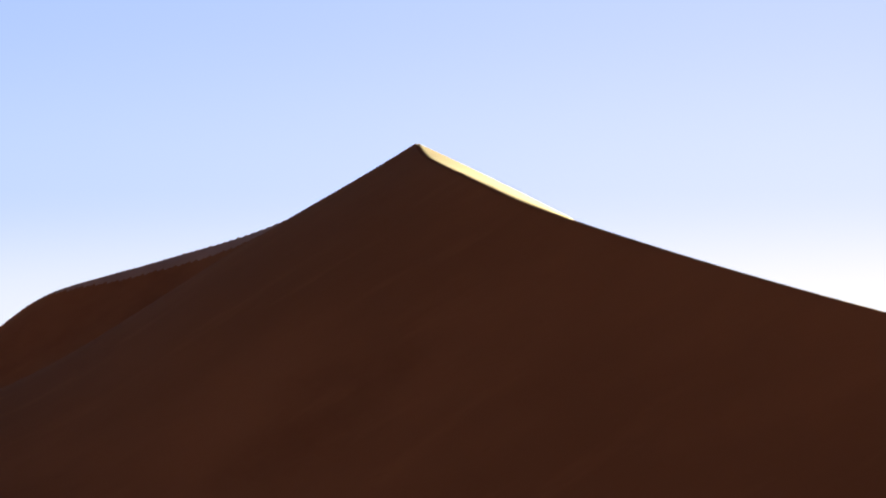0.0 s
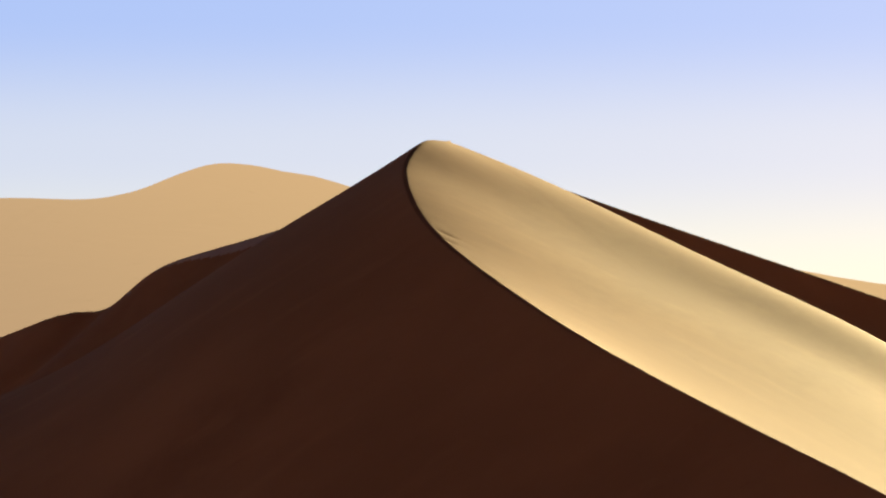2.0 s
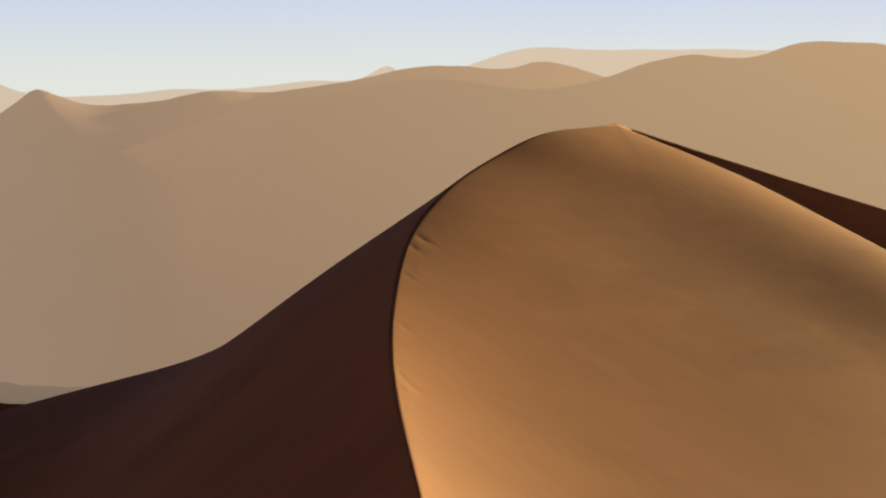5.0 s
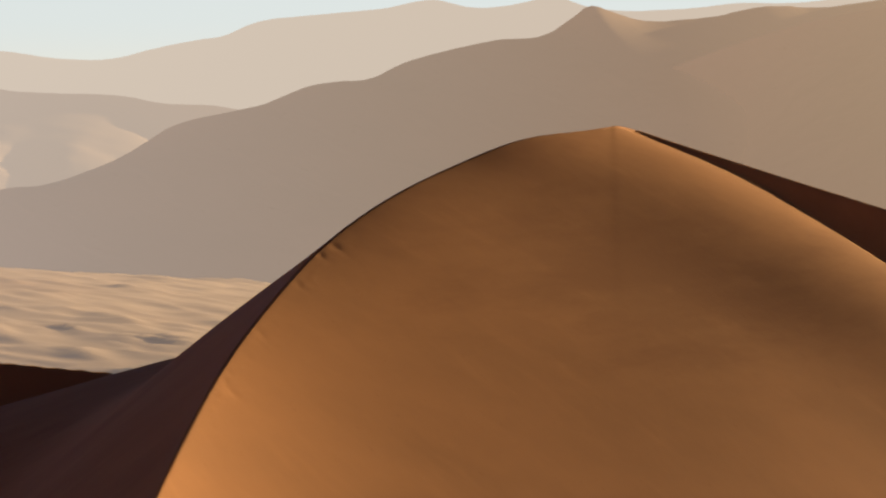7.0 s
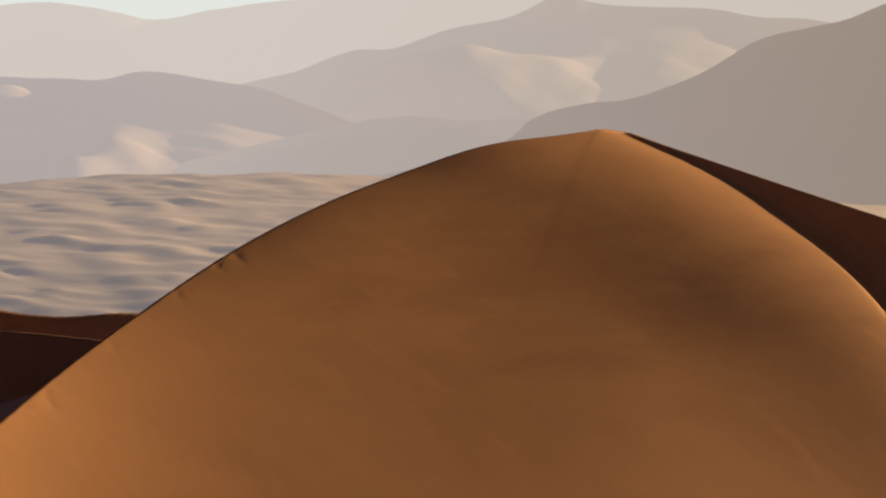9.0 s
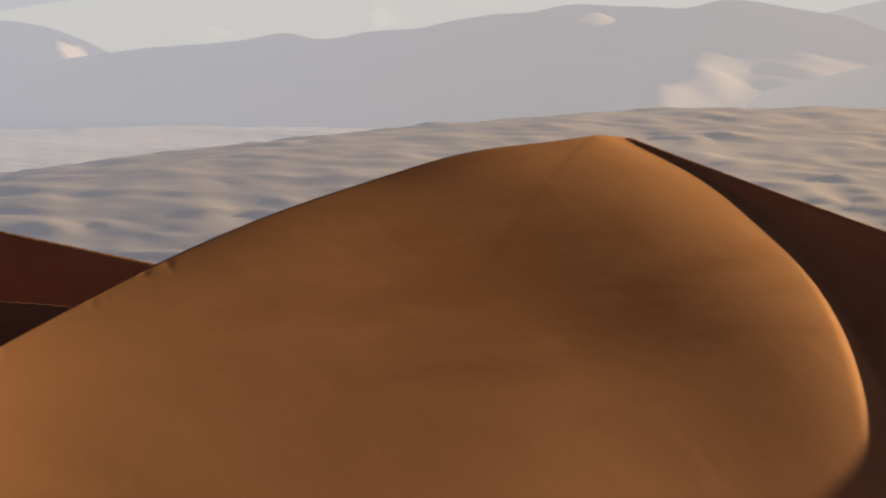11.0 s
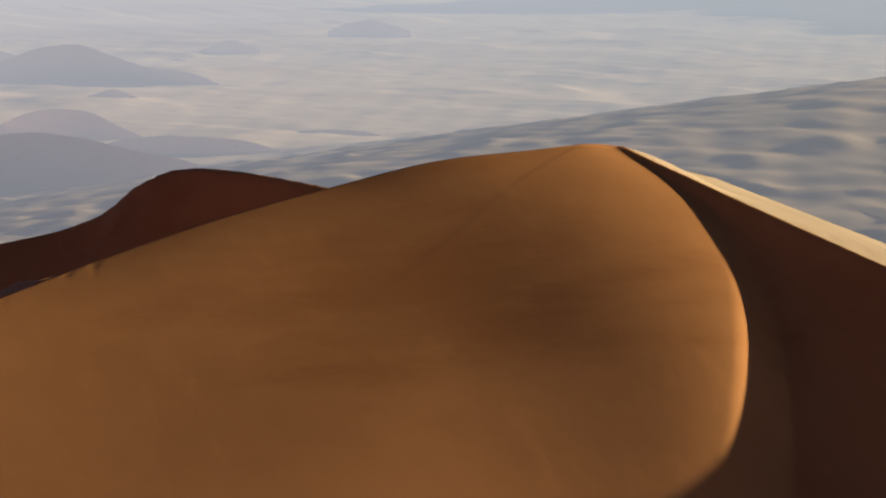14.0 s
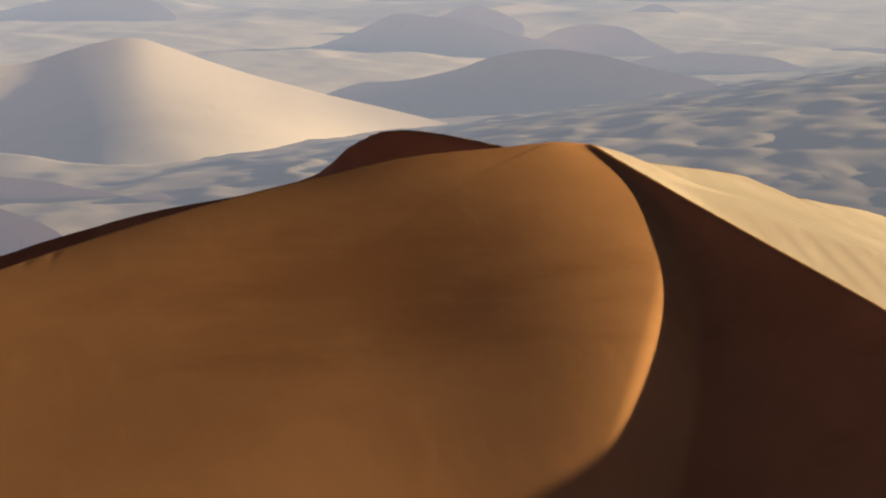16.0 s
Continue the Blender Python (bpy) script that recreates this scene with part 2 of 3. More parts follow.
SLIP_Y = [-330, -150, -100, -75, -60, -52, -44, -37, -29, -22, -15, -10, -5, 5, 40, 330]
SLIP_Z = [5, 3, 1.8, 1.25, 0.9, 0.61, 0.35, 0.26, 0.18, 0.12, 0.05, 0.11, 1.04, 0.5, 0.5, 0.5]
CREST_X, CREST_Z, SLIP = smooth_table(C1_Y, C1_X, 2), smooth_table(C1_Y, C1_Z, 2), smooth_table(SLIP_Y, SLIP_Z, 4)
NOSE = smooth_table([-20, 0, 3.6, 7.5, 11.4, 16, 22, 30, 42, 60, 75], [0, -0.42, 0.63, 1.19, 1.79, 2.76, 3.05, 1.26, 2, 0.3, 0], 2)
BULGE = smooth_table([0, 6, 14, 24, 38, 60], [0, 0.63, -0.07, 1.19, 1.77, -0.1], 2)          # swelling of the western flank


def star_dune(x, y):
    cx = np.interp(y, *CREST_X)
    cz = np.interp(y, *CREST_Z)
    d = x - cx                                   # east of the crest
    w = np.maximum(-d, 0)
    # how far the nose lifts the crest
    q0 = y - (2.8196 - 0.01291 * np.clip(cx, 0, 40) ** 2)
    over = np.interp(cx, *NOSE) * np.exp(-(q0 / 34.0) ** 2) - 0.2109 * (q0 - 1 + np.sqrt((q0 - 1) ** 2 + 2.5))
    over = 0.5 * (over + np.sqrt(over ** 2 + 0.006))
    # western flank: steep under the crest, easing off below
    west = cz - 14.4403 * (1 - np.exp(-w / 23.2645)) - 0.126 * w + np.interp(w, *BULGE) + 3.0 * np.maximum(d, 0) + 0.65 * over * np.exp(-w / 8)
    # eastern slip face, at the angle of repose
    e = np.maximum(d, 0)
    slip = np.interp(y, *SLIP)
    east = slip - 0.6504 * x + (cz - slip + 0.6504 * cx) * np.exp(-e / 4.81) + 3.0 * np.maximum(-d, 0)
    # a blunt nose of sand runs down this face from the summit
    q = y - (2.8196 - 0.01291 * np.clip(x, 0, 40) ** 2)
    lift = np.interp(x, *NOSE)
    east = east + lift * np.exp(-(q / np.where(q > 0, 2.6689, 34.0)) ** 2)
    east = east - 0.2109 * (q - 1 + np.sqrt((q - 1) ** 2 + 2.5))
    # the face meets the crest line itself
    east = east - 0.35 * over * np.exp(-e / 2.5)
    # ridge to the east-north-east: slip face to the south, long windward slope to the north
    s = 0.875 * x + 0.485 * y
    t = 0.485 * x - 0.875 * y + 0.00045 * np.clip(s - 12, 0, 40) ** 2
    tp = 0.5 * (t + np.sqrt(t * t + 0.04))
    tn = t - tp
    crest = 0.112 - 0.3036 * s - 0.0406 * (s - 24.13 + np.sqrt((s - 24.13) ** 2 + 9))
    north = crest - 0.7468 * tp + 0.1345 * np.maximum(tp - 5, 0) - 0.8 * (1 - np.exp(-tp / 0.8)) + (0.6609 + 0.01066 * np.clip(s - 18, 0, 16)) * tn
    body = smax(east, north, 0.35)
    z = smin(west, body, 0.10)
    # rounded arm that leaves the summit to the north-west
    arm = ridge(x, y, ARM, 0.7705, 0.3639)
    arm = arm - 0.7 * np.maximum(x - 0.5, 0)
    z = smax(z, arm, 0.6)
    return z


def west_dune(x, y):
    """The neighbour to the west: a sharp crest with a slip face to the south-east, and a low saddle towards the star dune."""
    top = ridge(x, y, WEST_ARM, 0.34, WEST_LEE)
    low = ridge(x, y, SADDLE, 0.40, 0.48)
    return smax(top, low, 0.8)


def axis(lo, hi, step, far, grow=1.07):
    inner = list(np.arange(lo, hi + step / 2, step))
    s, a, b = step, [], []
    p = lo
    while p > -far:
        s *= grow
        p -= s
        a.append(p)
    s, p = step, hi
    while p < far:
        s *= grow
        p += s
        b.append(p)
    return np.array(a[::-1] + inner + b)


def thing(name, label, category):
    return tagged(new(name), label, category)


def part(ob, parent):
    ob.parent = parent
    return ob


def crumble(d, y):
    """Slumped lip and old tracks just east of the main crest."""
    band = np.exp(-((d - 0.5) / 0.55) ** 2) * (1 / (1 + np.exp((y + 25) / 1.0))) * (1 / (1 + np.exp((-60 - y) / 3.0)))
    patch = np.clip(waves(d * 0, y, 8.0, 95, 2) + 0.35, 0, 1)
    pits = np.clip(waves(d * 1.3, y, 1.5, 91, 3) - 0.25, 0, 1)
    lips = np.clip(waves(d * 0.8 + 3, y * 1.1, 1.1, 92, 3) - 0.3, 0, 1)
    # a few larger slumps that ran down the face
    slump = np.zeros_like(d)
    for at_y, long, deep in ((-29.5, 1.1, 0.022), (-31.0, 0.7, 0.02), (-34.6, 0.9, 0.018), (-40.5, 0.8, 0.018), (-46.0, 1.0, 0.02), (-50.5, 0.7, 0.016)):
        slump += deep * np.exp(-((y - at_y + 0.25 * d) / 0.28) ** 2) * np.clip(d / 0.25, 0, 1) * np.exp(-(d / long) ** 2) * (1 + 0.5 * waves(d, y, 0.8, 93, 2))
    return np.clip(d / 0.15, 0, 1) * (band * patch * (0.02 * lips - 0.03 * pits) - slump)


def warped(name, us, ys, material):
    """A sheet of the star dune whose grid lines follow the main crest (u: metres east of it)."""
    U, Y = np.meshgrid(us, ys)
    X = U + np.interp(Y, *CREST_X)
    Z = star_dune(X, Y) + crumble(U, Y) + 0.008 * waves(X, Y, 11.0, 14, 2) * np.clip(np.abs(U) / 3, 0, 1) + 0.002 * waves(U, Y, 1.3, 17, 2)
    co = np.stack([X, Y, Z], -1).reshape(-1, 3)
    return quads(bpy.data.meshes.new(name), name, co, len(us), len(ys), material)


def assign(ob, material, test):
    """Give the faces for which test(x, y) holds a second material."""
    me = ob.data
    me.materials.append(material)
    co = np.empty(len(me.polygons) * 3, np.float32)
    me.polygons.foreach_get("center", co)
    co = co.reshape(-1, 3)
    me.polygons.foreach_set("material_index", test(co[:, 0], co[:, 1]).astype(np.int32))


def spread(fine, coarse, reach, far):
    """Distances from the crest: fine steps first, then coarse ones, then growing."""
    out, p, s = [0.0], 0.0, fine
    while p < far:
        s = min(s * 1.06, coarse) if p < reach else s * 1.08
        p += s
        out.append(p)
    return np.array(out)


star = thing("star_dune", "tall reddish sand dune with a sharp wind-cut crest", "dune")
rows_y = axis(-64, 26, 0.16, 300, 1.09)
windward = part(tagged(warped("windward_flank", -spread(0.05, 0.22, 26, 330)[::-1], rows_y, SAND), "smooth shaded sand flank with drifting sand"), star)
slip_face = part(tagged(warped("slip_face", spread(0.05, 0.16, 34, 330), rows_y, SAND), "steep sunlit reddish sand face below the crest"), star)
# sunlight put into the colour: paler sand on the windward slope north of the eastern ridge
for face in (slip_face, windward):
    assign(face, LIT_SAND, lambda x, y: (0.485 * x - 0.875 * y < -0.25) & (y + 0.85 * x > 1.0))

west = thing("neighbour_dune", "dark shaded sand dune with a rounded top behind the star dune", "dune")
west_x, west_y = np.meshgrid(axis(-150, -28, 0.35, 330, 1.12), axis(-30, 50, 0.35, 300, 1.12))
west_co = np.stack([west_x, west_y, west_dune(west_x, west_y)], -1).reshape(-1, 3)


def on_summit(x, y):
    return ridge(x, y, WEST_ARM, 0.34, WEST_LEE) >= ridge(x, y, SADDLE, 0.40, 0.48)


for piece, keep in (("summit_ridge", on_summit), ("saddle_ridge", lambda x, y: ~on_summit(x, y))):
    part(quads(bpy.data.meshes.new(piece), piece, west_co, west_x.shape[1], west_x.shape[0], SAND, keep), west)


# ---- ground ----
def at(az, el, dist, eye):
    """A place by compass angle, height angle and distance from a lookout."""
    a, e = radians(az), radians(el)
    return (eye[0] + dist * math.sin(a) * math.cos(e), eye[1] + dist * math.cos(a) * math.cos(e), eye[2] + dist * math.sin(e))


def line(eye, near, far, *angles):
    """A crest line of (compass angle, height angle), its distance going evenly from near to far."""
    first, last = angles[0][0], angles[-1][0]
    return [at(a, e, near + (far - near) * (a - first) / (last - first), eye) for a, e in angles]


EYE_A, EYE_B, EYE_C, EYE_D, EYE_E = (42.6, -145.0, -8.2), (61.9, -148.4, -5.6), (92.1, -149.5, -1.4), (104.8, -146.6, 0.5), (122.8, -138.4, 3.4)
EYE_F, EYE_G, EYE_H, EYE_I, EYE_J, EYE_K = (133.1, -131.6, 5.2), (143.9, -123.2, 7.0), (166.8, -100.5, 10.5), (174.3, -92.0, 12.0), (189.7, -72.6, 15.6), (204.5, -51.0, 19.8)
PLAIN = -127.0


def dunelets(x, y, size, seed):
    """A field of small crescent dunes: wandering crests with a short steep side, 0 to 1 high."""
    bx, by = size * 0.55 * waves(x, y, size * 3.3, seed, 2), size * 0.55 * waves(x, y, size * 2.7, seed + 1, 2)
    u = ((y + by) * 0.85 - (x + bx) * 0.53) / size
    u = u + 0.45 * waves(x, y, size * 1.7, seed + 2, 2)
    saw = u - np.floor(u)
    shape = np.where(saw < 0.68, saw / 0.68, (1 - saw) / 0.32)
    return shape ** 1.3 * np.clip(0.5 + 0.75 * waves(x, y, size * 2.1, seed + 3, 2), 0, 1.4)


def ground_height(x, y):
    base = PLAIN + 3 * waves(x, y, 620, 3, 2)
    # a long swell of the plain to the north-west
    swell = -49 - 0.12 * (np.sqrt((x + 1050) ** 2 + 70 ** 2) - 70) - np.where(y > 850, 0.075, 0.04) * (np.sqrt((y - 850) ** 2 + 80 ** 2) - 80) - 0.042 * (640 - y + np.sqrt((640 - y) ** 2 + 150 ** 2))
    z = smax(base, swell, 6)
    # small dunes crowd the swell and its foot, and thin out to smooth sand on the plain
    crowd = np.clip((swell - base + 8) / 22, 0, 1)
    field = 0.26 + 0.78 * crowd * np.clip(0.8 + 0.5 * waves(x, y, 520, 33, 2), 0.3, 1.3) + 0.12 * np.clip(waves(x, y, 700, 34, 2), 0, 1)
    z = z + field * (1.2 * dunelets(x, y, 34, 51) + 1.1 * dunelets(x, y, 18, 61)) + (1 - crowd) * (3.8 * dunelets(x, y, 170, 71) + 1.0 * dunelets(x, y, 80, 81)) + 0.3 * waves(x, y, 34, 12, 2)
    return z + 0.2 * np.clip(np.hypot(x, y) - 4150, 0, 700)


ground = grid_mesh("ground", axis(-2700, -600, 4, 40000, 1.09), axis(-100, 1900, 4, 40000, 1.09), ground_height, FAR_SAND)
tagged(ground, "pale rippled desert floor with low dunes", "desert ground", kind="structure")


# ---- distant ranges ----
def far_range(name, pts, front, back, rough, seed, label, depth=None, facing=None, taper=0.06, material=None, spurs=()):
    """A range of dunes along a crest line: a face that looks to the star dune (or where it is told) and a slope behind.
    spurs: (share of the crest line, half width, height, upper and lower end, drift along the face) of buttresses on the face, whose northern sides catch the sun."""
    p = np.array(pts)
    run = np.concatenate([[0], np.cumsum(np.hypot(*np.diff(p[:, :2], axis=0).T))])
    even = np.linspace(0, run[-1], int(run[-1] / 9) + 20)
    c = np.stack([spline(even, run, p[:, k]) for k in range(3)], 1)
    c[:, 2] += 0.8 * waves(even, even * 0, 70, seed + 5, 3)
    sm = c[:, :2].copy()
    for _ in range(2500):
        sm[1:-1] = 0.25 * sm[:-2] + 0.5 * sm[1:-1] + 0.25 * sm[2:]
    nrm = np.stack([-np.gradient(sm[:, 1]), np.gradient(sm[:, 0])], 1)
    nrm /= np.linalg.norm(nrm, axis=1)[:, None]
    to = -c[:, :2] if facing is None else np.array(facing)
    nrm *= np.sign((to * nrm).sum(1).mean())
    h = np.maximum(c[:, 2] - PLAIN + 8, 3.0) if depth is None else np.full(len(c), float(depth))
    end = np.clip(np.minimum(even, run[-1] - even) / (taper * run[-1]), 0, 1)
    end = np.sin(end * np.pi / 2)
    c[:, 2] -= h * (1 - end)
    h = np.maximum(h * end, 1.0)
    grain = float(np.clip(4.5 * h.max(), 110, 380))
    H = h[:, None]
    broad = c[:, 2].copy()
    for _ in range(400):
        broad[1:-1] = 0.25 * broad[:-2] + 0.5 * broad[1:-1] + 0.25 * broad[2:]
    ob = thing(name, label, "dune")
    for piece, v in (("lee_face", np.linspace(0, 1, 40) ** 1.3), ("windward_slope", -np.linspace(1, 0, 18) ** 1.3)):
        V, U = np.meshgrid(v, even)
        off = np.where(V > 0, V * H * front, V * H * back)
        X = c[:, 0][:, None] + nrm[:, 0][:, None] * off
        Y = c[:, 1][:, None] + nrm[:, 1][:, None] * off
        fall = np.abs(V)
        swell = np.sin(np.pi * np.minimum(fall, 1)) ** 2 * end[:, None]
        Z = broad[:, None] + (c[:, 2] - broad)[:, None] * np.exp(-18 * fall) - H * (0.85 * fall + 0.15 * fall ** 2) + rough * swell * waves(X, Y, grain, seed, 4) + 0.10 * rough * swell * waves(X, Y, grain * 0.28, seed + 1, 3)
        if V.max() > 0:
            for share, half, tall, high, low, drift in spurs:
                away = (U - share * run[-1] - drift * V) / half + 0.25 * waves(X, Y, half * 2.5, seed + 9, 2)
                Z += tall * np.clip(1 - np.abs(away), 0, 1) * np.clip((V - high) / (0.4 * (low - high)), 0, 1) * np.clip((low - V) / (0.3 * (low - high)), 0, 1) * end[:, None]
        co = np.stack([X, Y, Z], -1).reshape(-1, 3)
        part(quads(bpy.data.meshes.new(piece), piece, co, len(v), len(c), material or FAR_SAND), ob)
    return ob


# the great range to the north, against the light
far_range("dune_range", line(EYE_A, 3000, 3000, (4, 0.6), (-4, 1.4), (-8.3, 2.06), (-9.9, 2.36), (-11.5, 2.73), (-13.1, 2.88), (-13.8, 3.08), (-14.4, 3.27), (-14.9, 3.37), (-16.1, 3.47), (-16.6, 3.31), (-17.1, 3.1), (-17.6, 2.98), (-18.7, 2.98), (-19.8, 2.95), (-20.6, 2.88), (-21.0, 2.8), (-21.3, 2.62))
          + line(EYE_B, 3000, 3000, (-22.2, 2.6), (-23.3, 2.57), (-23.9, 2.39), (-24.9, 2.42), (-25.5, 2.3), (-26.0, 2.13), (-26.5, 1.99), (-27.5, 1.94), (-28.3, 2.05), (-28.9, 2.06), (-30.3, 1.85), (-31.5, 1.6), (-33.0, 1.1), (-34.5, 0.4)),
          2.6, 2.6, 12, 11, "huge hazy sand dune range against the light", taper=0.03)
# its western half, with a sharp peak, running down to the plain
far_range("dune_range", line(EYE_B, 3350, 3250, (-24.0, 1.3), (-25.4, 1.85), (-26.2, 2.11), (-26.6, 2.24), (-27.1, 2.32), (-27.5, 2.23), (-28.3, 2.26), (-29.0, 2.23), (-29.9, 2.04))
          + line(EYE_C, 3250, 2900, (-31.4, 1.8), (-32.6, 1.78), (-33.3, 1.64), (-34.45, 1.66), (-34.7, 1.74), (-35.0, 1.81), (-35.2, 1.67), (-35.6, 1.4), (-36.4, 1.31), (-37.1, 1.15), (-37.7, 0.99), (-38.3, 0.72))
          + line(EYE_D, 2900, 2750, (-38.9, 0.66), (-39.3, 0.6), (-40.0, 0.33), (-40.6, 0.2), (-41.4, -0.02), (-41.8, -0.27), (-42.2, -0.52), (-42.6, -0.7), (-43.2, -0.84), (-43.9, -0.92), (-44.7, -1.22))
          + line(EYE_E, 2750, 2650, (-45.2, -1.4), (-45.8, -1.82), (-46.7, -1.92), (-47.7, -2.08), (-49.0, -2.29), (-49.8, -2.5)),
          1.9, 2.4, 10, 21, "long hazy dune range with a sharp peak", taper=0.02)
# pale ranges behind it
far_range("dune_range", line(EYE_B, 4600, 4600, (-20.0, 1.9), (-22.5, 2.4), (-23.7, 2.47), (-25.0, 2.49), (-26.4, 2.49), (-27.4, 2.5), (-28.1, 2.3), (-29.0, 1.9))
          + line(EYE_C, 4650, 4650, (-29.7, 2.19), (-30.1, 2.01), (-30.8, 1.97), (-32.2, 1.84), (-32.9, 1.84), (-33.7, 1.76), (-34.6, 1.74), (-35.1, 1.81), (-35.6, 1.95), (-35.9, 1.88), (-36.8, 1.79), (-37.3, 1.9), (-38.1, 1.76), (-39.2, 1.67), (-40.0, 1.54), (-40.4, 1.37), (-40.8, 1.31))
          + line(EYE_D, 4650, 4650, (-41.7, 1.12), (-42.2, 1.0), (-43.0, 1.01), (-43.9, 1.12), (-44.4, 1.13), (-45.5, 1.02))
          + line(EYE_E, 4650, 4650, (-47.1, 0.82), (-47.7, 0.61), (-48.2, 0.45), (-49.0, 0.28), (-49.8, 0.08), (-50.8, -0.3)),
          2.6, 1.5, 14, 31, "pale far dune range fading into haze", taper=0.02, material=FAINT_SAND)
far_range("dune_range", line(EYE_E, 4750, 4750, (-46.0, 0.3), (-48.2, 0.57), (-49.6, 0.43), (-50.6, 0.26))
          + line(EYE_F, 4700, 4650, (-51.3, 0.35), (-52.4, 0.5), (-53.5, 0.35), (-54.3, 0.12), (-54.9, -0.27), (-56.0, -0.7)),
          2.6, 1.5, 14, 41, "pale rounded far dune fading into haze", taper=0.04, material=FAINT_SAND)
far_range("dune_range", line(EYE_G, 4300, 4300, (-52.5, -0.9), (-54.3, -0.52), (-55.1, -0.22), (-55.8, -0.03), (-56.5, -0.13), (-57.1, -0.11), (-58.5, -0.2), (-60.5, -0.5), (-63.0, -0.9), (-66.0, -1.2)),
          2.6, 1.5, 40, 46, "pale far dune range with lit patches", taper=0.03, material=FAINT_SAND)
far_range("dune_range", line(EYE_D, 3850, 3800, (-39.5, 0.1), (-40.7, 0.31), (-41.4, 0.35), (-42.2, 0.47), (-43.3, 0.5))
          + line(EYE_E, 3800, 3700, (-44.2, 0.53), (-44.6, 0.64), (-44.8, 0.57), (-45.3, 0.33), (-46.3, 0.12), (-47.1, -0.16), (-47.6, -0.18), (-48.5, -0.5), (-49.4, -0.71), (-51.0, -1.2)),
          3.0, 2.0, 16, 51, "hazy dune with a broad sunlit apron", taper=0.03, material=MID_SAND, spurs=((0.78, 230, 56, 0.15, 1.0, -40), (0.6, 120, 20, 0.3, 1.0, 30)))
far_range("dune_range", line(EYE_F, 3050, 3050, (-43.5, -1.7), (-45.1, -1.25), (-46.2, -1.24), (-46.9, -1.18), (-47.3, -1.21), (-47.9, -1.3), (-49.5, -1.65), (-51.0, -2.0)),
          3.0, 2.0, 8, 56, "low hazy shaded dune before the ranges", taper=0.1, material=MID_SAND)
far_range("dune_range", line(EYE_F, 3350, 3400, (-46.5, -1.9), (-47.9, -1.27), (-48.5, -1.02), (-49.1, -0.81), (-49.6, -0.71), (-50.0, -0.64), (-50.5, -0.56), (-51.1, -0.54), (-51.4, -0.62), (-52.4, -0.62), (-53.3, -0.61), (-53.8, -0.7))
          + line(EYE_G, 3450, 3700, (-54.7, -0.79), (-55.3, -0.88), (-55.7, -0.98), (-56.4, -1.02), (-57.2, -1.13), (-57.6, -1.06), (-58.4, -1.16), (-60.0, -1.3), (-62.0, -1.6), (-64.0, -2.0), (-66.0, -2.5)),
          3.2, 2.0, 14, 61, "broken hazy dune range with pale sunlit patches", taper=0.03, material=FAR_SAND,
          spurs=((0.2, 40, 15, 0.3, 0.9, 10), (0.245, 30, 11, 0.5, 0.9, -40), (0.305, 30, 11, 0.45, 0.9, -40), (0.3, 30, 12, 0.05, 0.28, 20), (0.4, 40, 10, 0.3, 0.8, 30), (0.6, 70, 12, 0.2, 0.8, 60)))
# the blue mountain above the western plain, and the pale slopes behind it
far_range("dune_range", line(EYE_H, 3650, 3850, (-59.5, -2.1), (-60.8, -1.35), (-61.6, -1.02), (-63.2, -0.95), (-64.5, -1.06), (-65.4, -1.14), (-65.8, -1.34), (-66.9, -1.55), (-67.8, -1.75), (-68.5, -2.0), (-69.3, -2.2), (-70.2, -2.4)),
          3.0, 2.0, 8, 66, "bluish shaded mountain of sand far off", taper=0.05, spurs=((0.16, 40, 22, 0.0, 0.35, 10),))
far_range("dune_range", line(EYE_I, 4500, 4300, (-63.0, -1.0), (-66.0, -0.9), (-69.0, -1.2), (-71.0, -1.4), (-73.0, -1.7), (-76.0, -1.8), (-79.0, -1.7), (-82.0, -1.8), (-86.0, -1.9), (-92.0, -2.2)),
          4.5, 2.0, 22, 71, "pale far slopes of sand above the plain", taper=0.05)

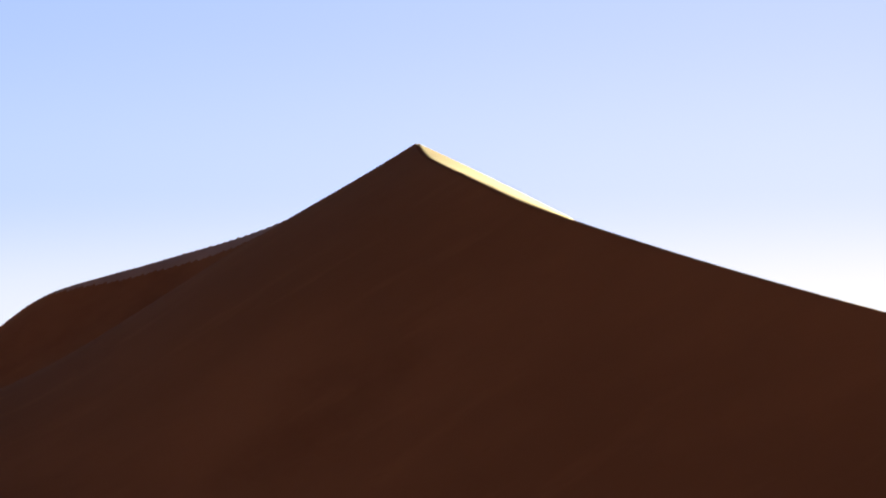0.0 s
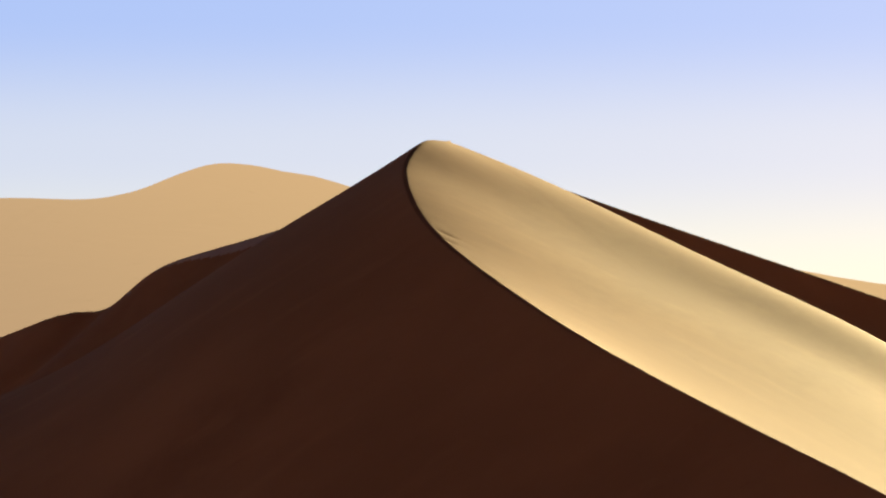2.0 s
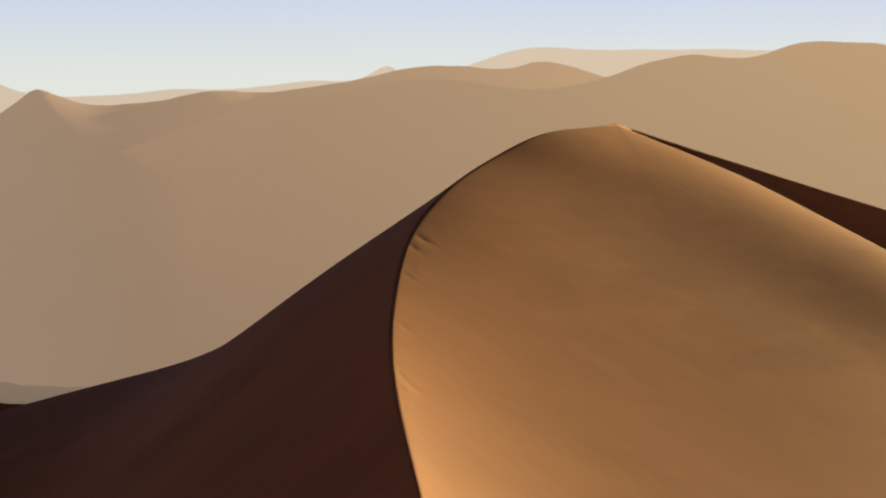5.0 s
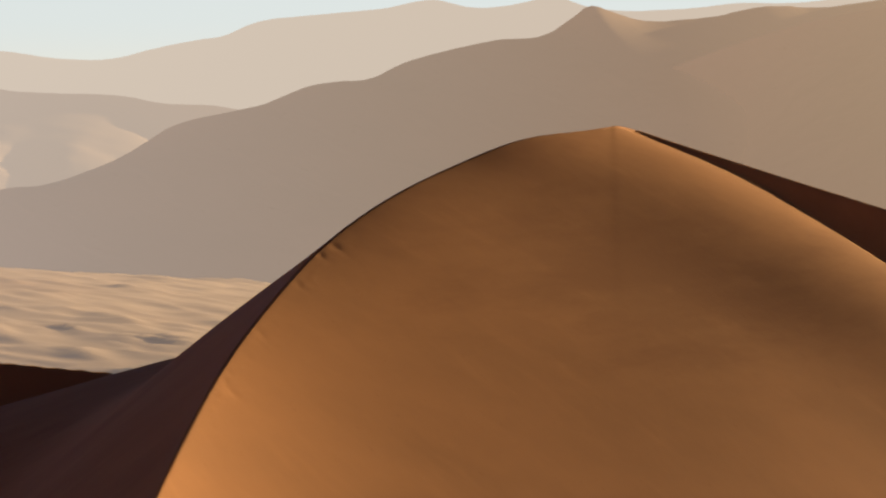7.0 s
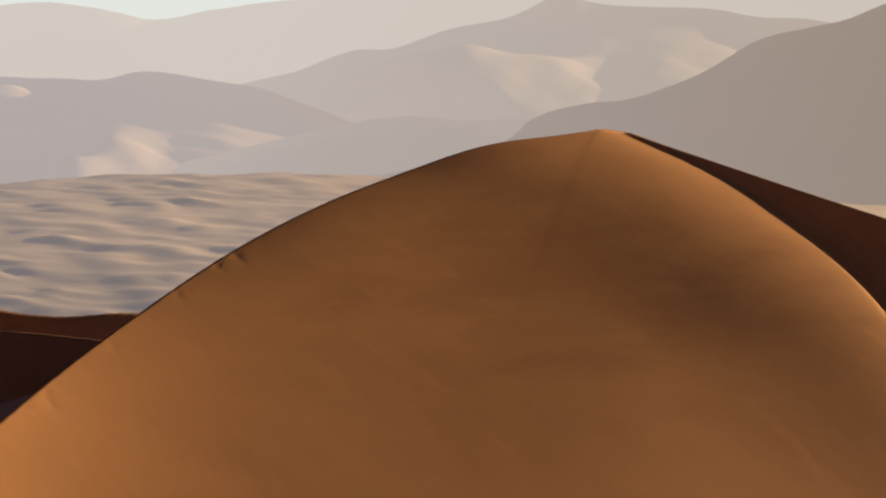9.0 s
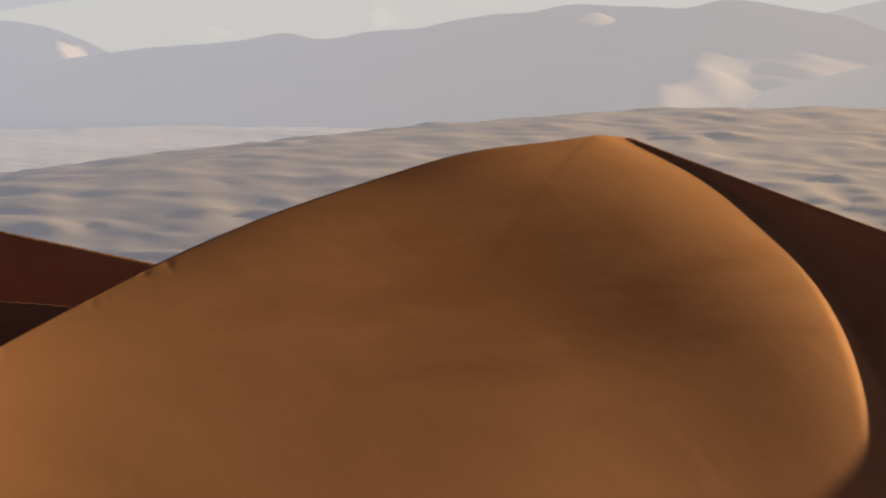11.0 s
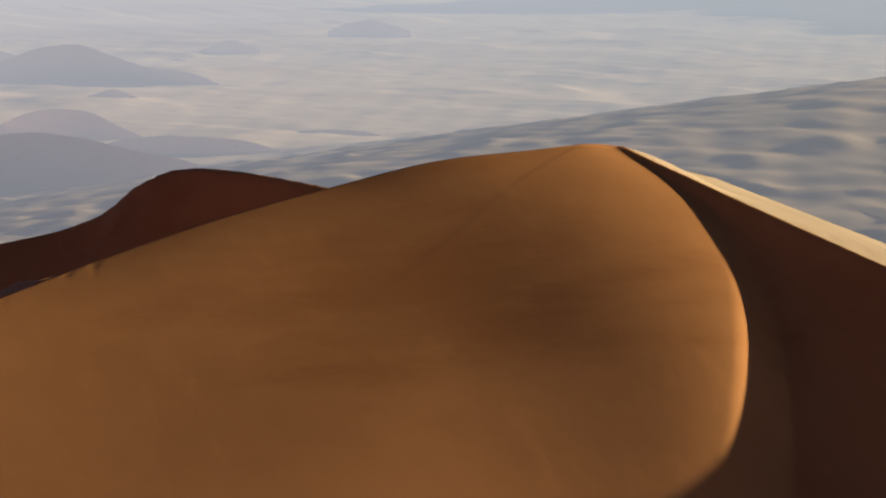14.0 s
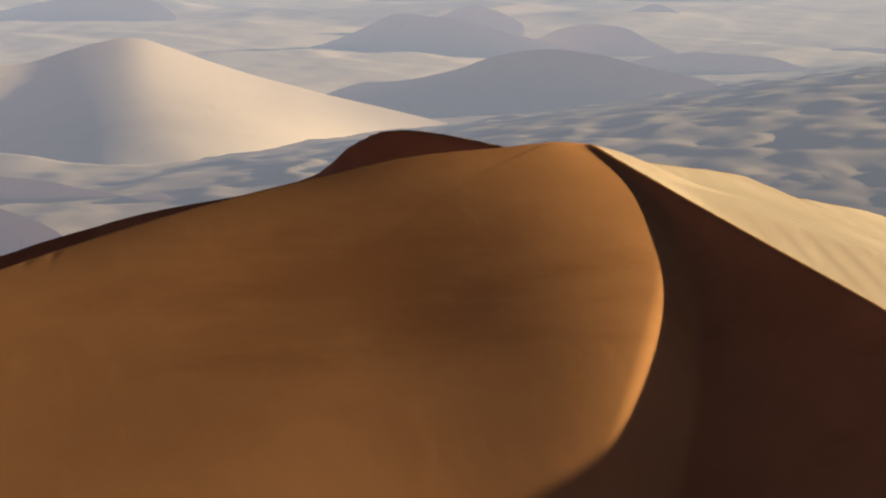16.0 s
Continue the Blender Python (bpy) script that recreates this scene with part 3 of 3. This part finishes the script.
# shaded hills on the western plain
for label, eye, near, far, angles, front, back, rough, seed in (
        ("low shaded blue-grey dune on the plain", EYE_J, 2420, 2500, ((-71.5, -3.7), (-72.2, -3.51), (-72.6, -3.38), (-73.0, -3.21), (-73.7, -3.09), (-74.3, -2.9), (-74.8, -2.75), (-75.2, -2.78), (-75.9, -2.96), (-76.4, -3.16), (-76.9, -3.3)), 2.4, 2.4, 4, 101),
        ("low shaded blue-grey dune on the plain", EYE_J, 2640, 2700, ((-75.4, -3.0), (-76.0, -2.8), (-77.1, -2.72), (-78.0, -2.75), (-79.0, -2.66), (-80.0, -2.75), (-81.2, -3.0)), 2.4, 2.4, 8, 102),
        ("wide shaded grey-blue dune rising from the plain", EYE_K, 1600, 1700, ((-73.5, -5.0), (-74.0, -4.65), (-74.6, -4.51), (-75.2, -4.37), (-75.7, -4.23), (-76.3, -4.16), (-77.2, -4.26), (-77.8, -4.42), (-78.7, -4.61), (-79.2, -4.65), (-79.9, -4.85), (-80.6, -5.1)), 4.6, 2.6, 2, 103),
        ("shaded grey-blue dune on the plain", EYE_K, 1960, 2050, ((-76.0, -4.25), (-76.7, -4.01), (-77.3, -3.87), (-77.8, -3.71), (-78.3, -3.69), (-78.7, -3.63), (-79.3, -3.86), (-79.8, -4.06), (-80.5, -4.23), (-81.4, -4.4)), 3.4, 2.4, 3, 104),
        ("small shaded blue-grey dune on the plain", EYE_K, 1980, 2000, ((-74.5, -4.25), (-75.0, -4.02), (-75.3, -3.87), (-75.8, -3.81), (-76.4, -3.87), (-76.8, -4.05)), 3.4, 2.4, 2, 105),
        ("flat shaded blue-grey dune on the plain", EYE_K, 1850, 1900, ((-72.6, -4.45), (-73.3, -4.26), (-74.0, -4.21), (-74.7, -4.22), (-75.2, -4.31), (-75.6, -4.45)), 3.4, 2.4, 2, 106),
        ("small shaded blue-grey dune on the plain", EYE_K, 2100, 2120, ((-76.8, -3.85), (-77.1, -3.68), (-77.4, -3.57), (-77.7, -3.53), (-78.1, -3.65), (-78.5, -3.8)), 3.0, 2.2, 2, 107),
        ("shaded grey-blue dune on the plain", EYE_K, 2240, 2280, ((-81.9, -3.75), (-82.2, -3.52), (-82.8, -3.35), (-83.4, -3.36), (-84.0, -3.47), (-84.6, -3.58), (-85.6, -3.75)), 3.0, 2.2, 3, 108),
        ("small shaded blue-grey dune on the plain", EYE_I, 2830, 2850, ((-71.6, -2.8), (-71.85, -2.68), (-72.05, -2.62), (-72.3, -2.68), (-72.6, -2.8)), 2.6, 2.2, 1, 109),
        ("small shaded blue-grey dune on the plain", EYE_I, 2740, 2750, ((-72.3, -3.05), (-72.6, -2.96), (-72.8, -2.9), (-73.05, -2.96), (-73.4, -3.08)), 2.6, 2.2, 1, 110),
        ("small shaded blue-grey dune on the plain", EYE_I, 3060, 3080, ((-69.4, -2.5), (-69.75, -2.38), (-70.0, -2.33), (-70.3, -2.37), (-70.7, -2.5)), 2.6, 2.2, 1, 111),
        ("small shaded blue-grey dune on the plain", EYE_I, 3330, 3350, ((-67.2, -2.6), (-67.55, -2.5), (-67.8, -2.46), (-68.05, -2.5), (-68.4, -2.6)), 2.6, 2.2, 1, 112),
        ("small shaded blue-grey dune on the plain", EYE_J, 2240, 2260, ((-73.8, -3.6), (-74.05, -3.48), (-74.3, -3.4), (-74.55, -3.46), (-74.9, -3.6)), 2.6, 2.2, 1, 113),
        ("small shaded blue-grey dune on the plain", EYE_J, 2330, 2350, ((-76.6, -3.55), (-76.9, -3.45), (-77.2, -3.4), (-77.6, -3.46), (-78.0, -3.6)), 2.6, 2.2, 1, 114),
        ("small shaded blue-grey dune on the plain", EYE_J, 1980, 2000, ((-70.2, -4.15), (-70.7, -4.04), (-71.2, -4.0), (-71.7, -4.04), (-72.2, -4.15)), 3.2, 2.2, 1, 115)):
    far_range("dune_range", line(eye, near, far, *angles), front, back, rough, seed, label, taper=0.03)

far_range("dune_range", line(EYE_K, 1555, 1515, (-75.8, -5.85), (-77.2, -5.44), (-77.8, -5.29), (-78.7, -5.09), (-79.5, -4.89), (-80.2, -4.69), (-80.9, -4.5), (-81.6, -4.31), (-82.1, -4.14), (-82.6, -3.97), (-83.1, -4.03), (-83.6, -4.15), (-84.1, -4.31), (-85.0, -4.4), (-88.0, -5.0)),
          5.0, 2.6, 3.5, 61, "sunlit pale dune with a wind-worn slope", 74, None, 0.03)
far_range("dune_range", line(EYE_K, 1330, 1240, (-86.5, -5.85), (-85.4, -5.93), (-84.5, -6.0), (-84.0, -6.03), (-83.4, -6.16), (-82.8, -6.26), (-81.9, -6.25), (-81.4, -6.5)),
          2.2, 3.6, 2, 85, "low dune with a blue-shaded slip face", 16, (0.3, -0.95), 0.2)
far_range("dune_range", line(EYE_K, 1200, 1120, (-86.5, -6.0), (-85.4, -6.2), (-84.5, -6.48), (-84.2, -6.61), (-83.7, -6.88), (-83.2, -7.2)),
          2.2, 3.6, 2, 87, "low dune with a blue-shaded slip face", 16, (0.3, -0.95), 0.1)
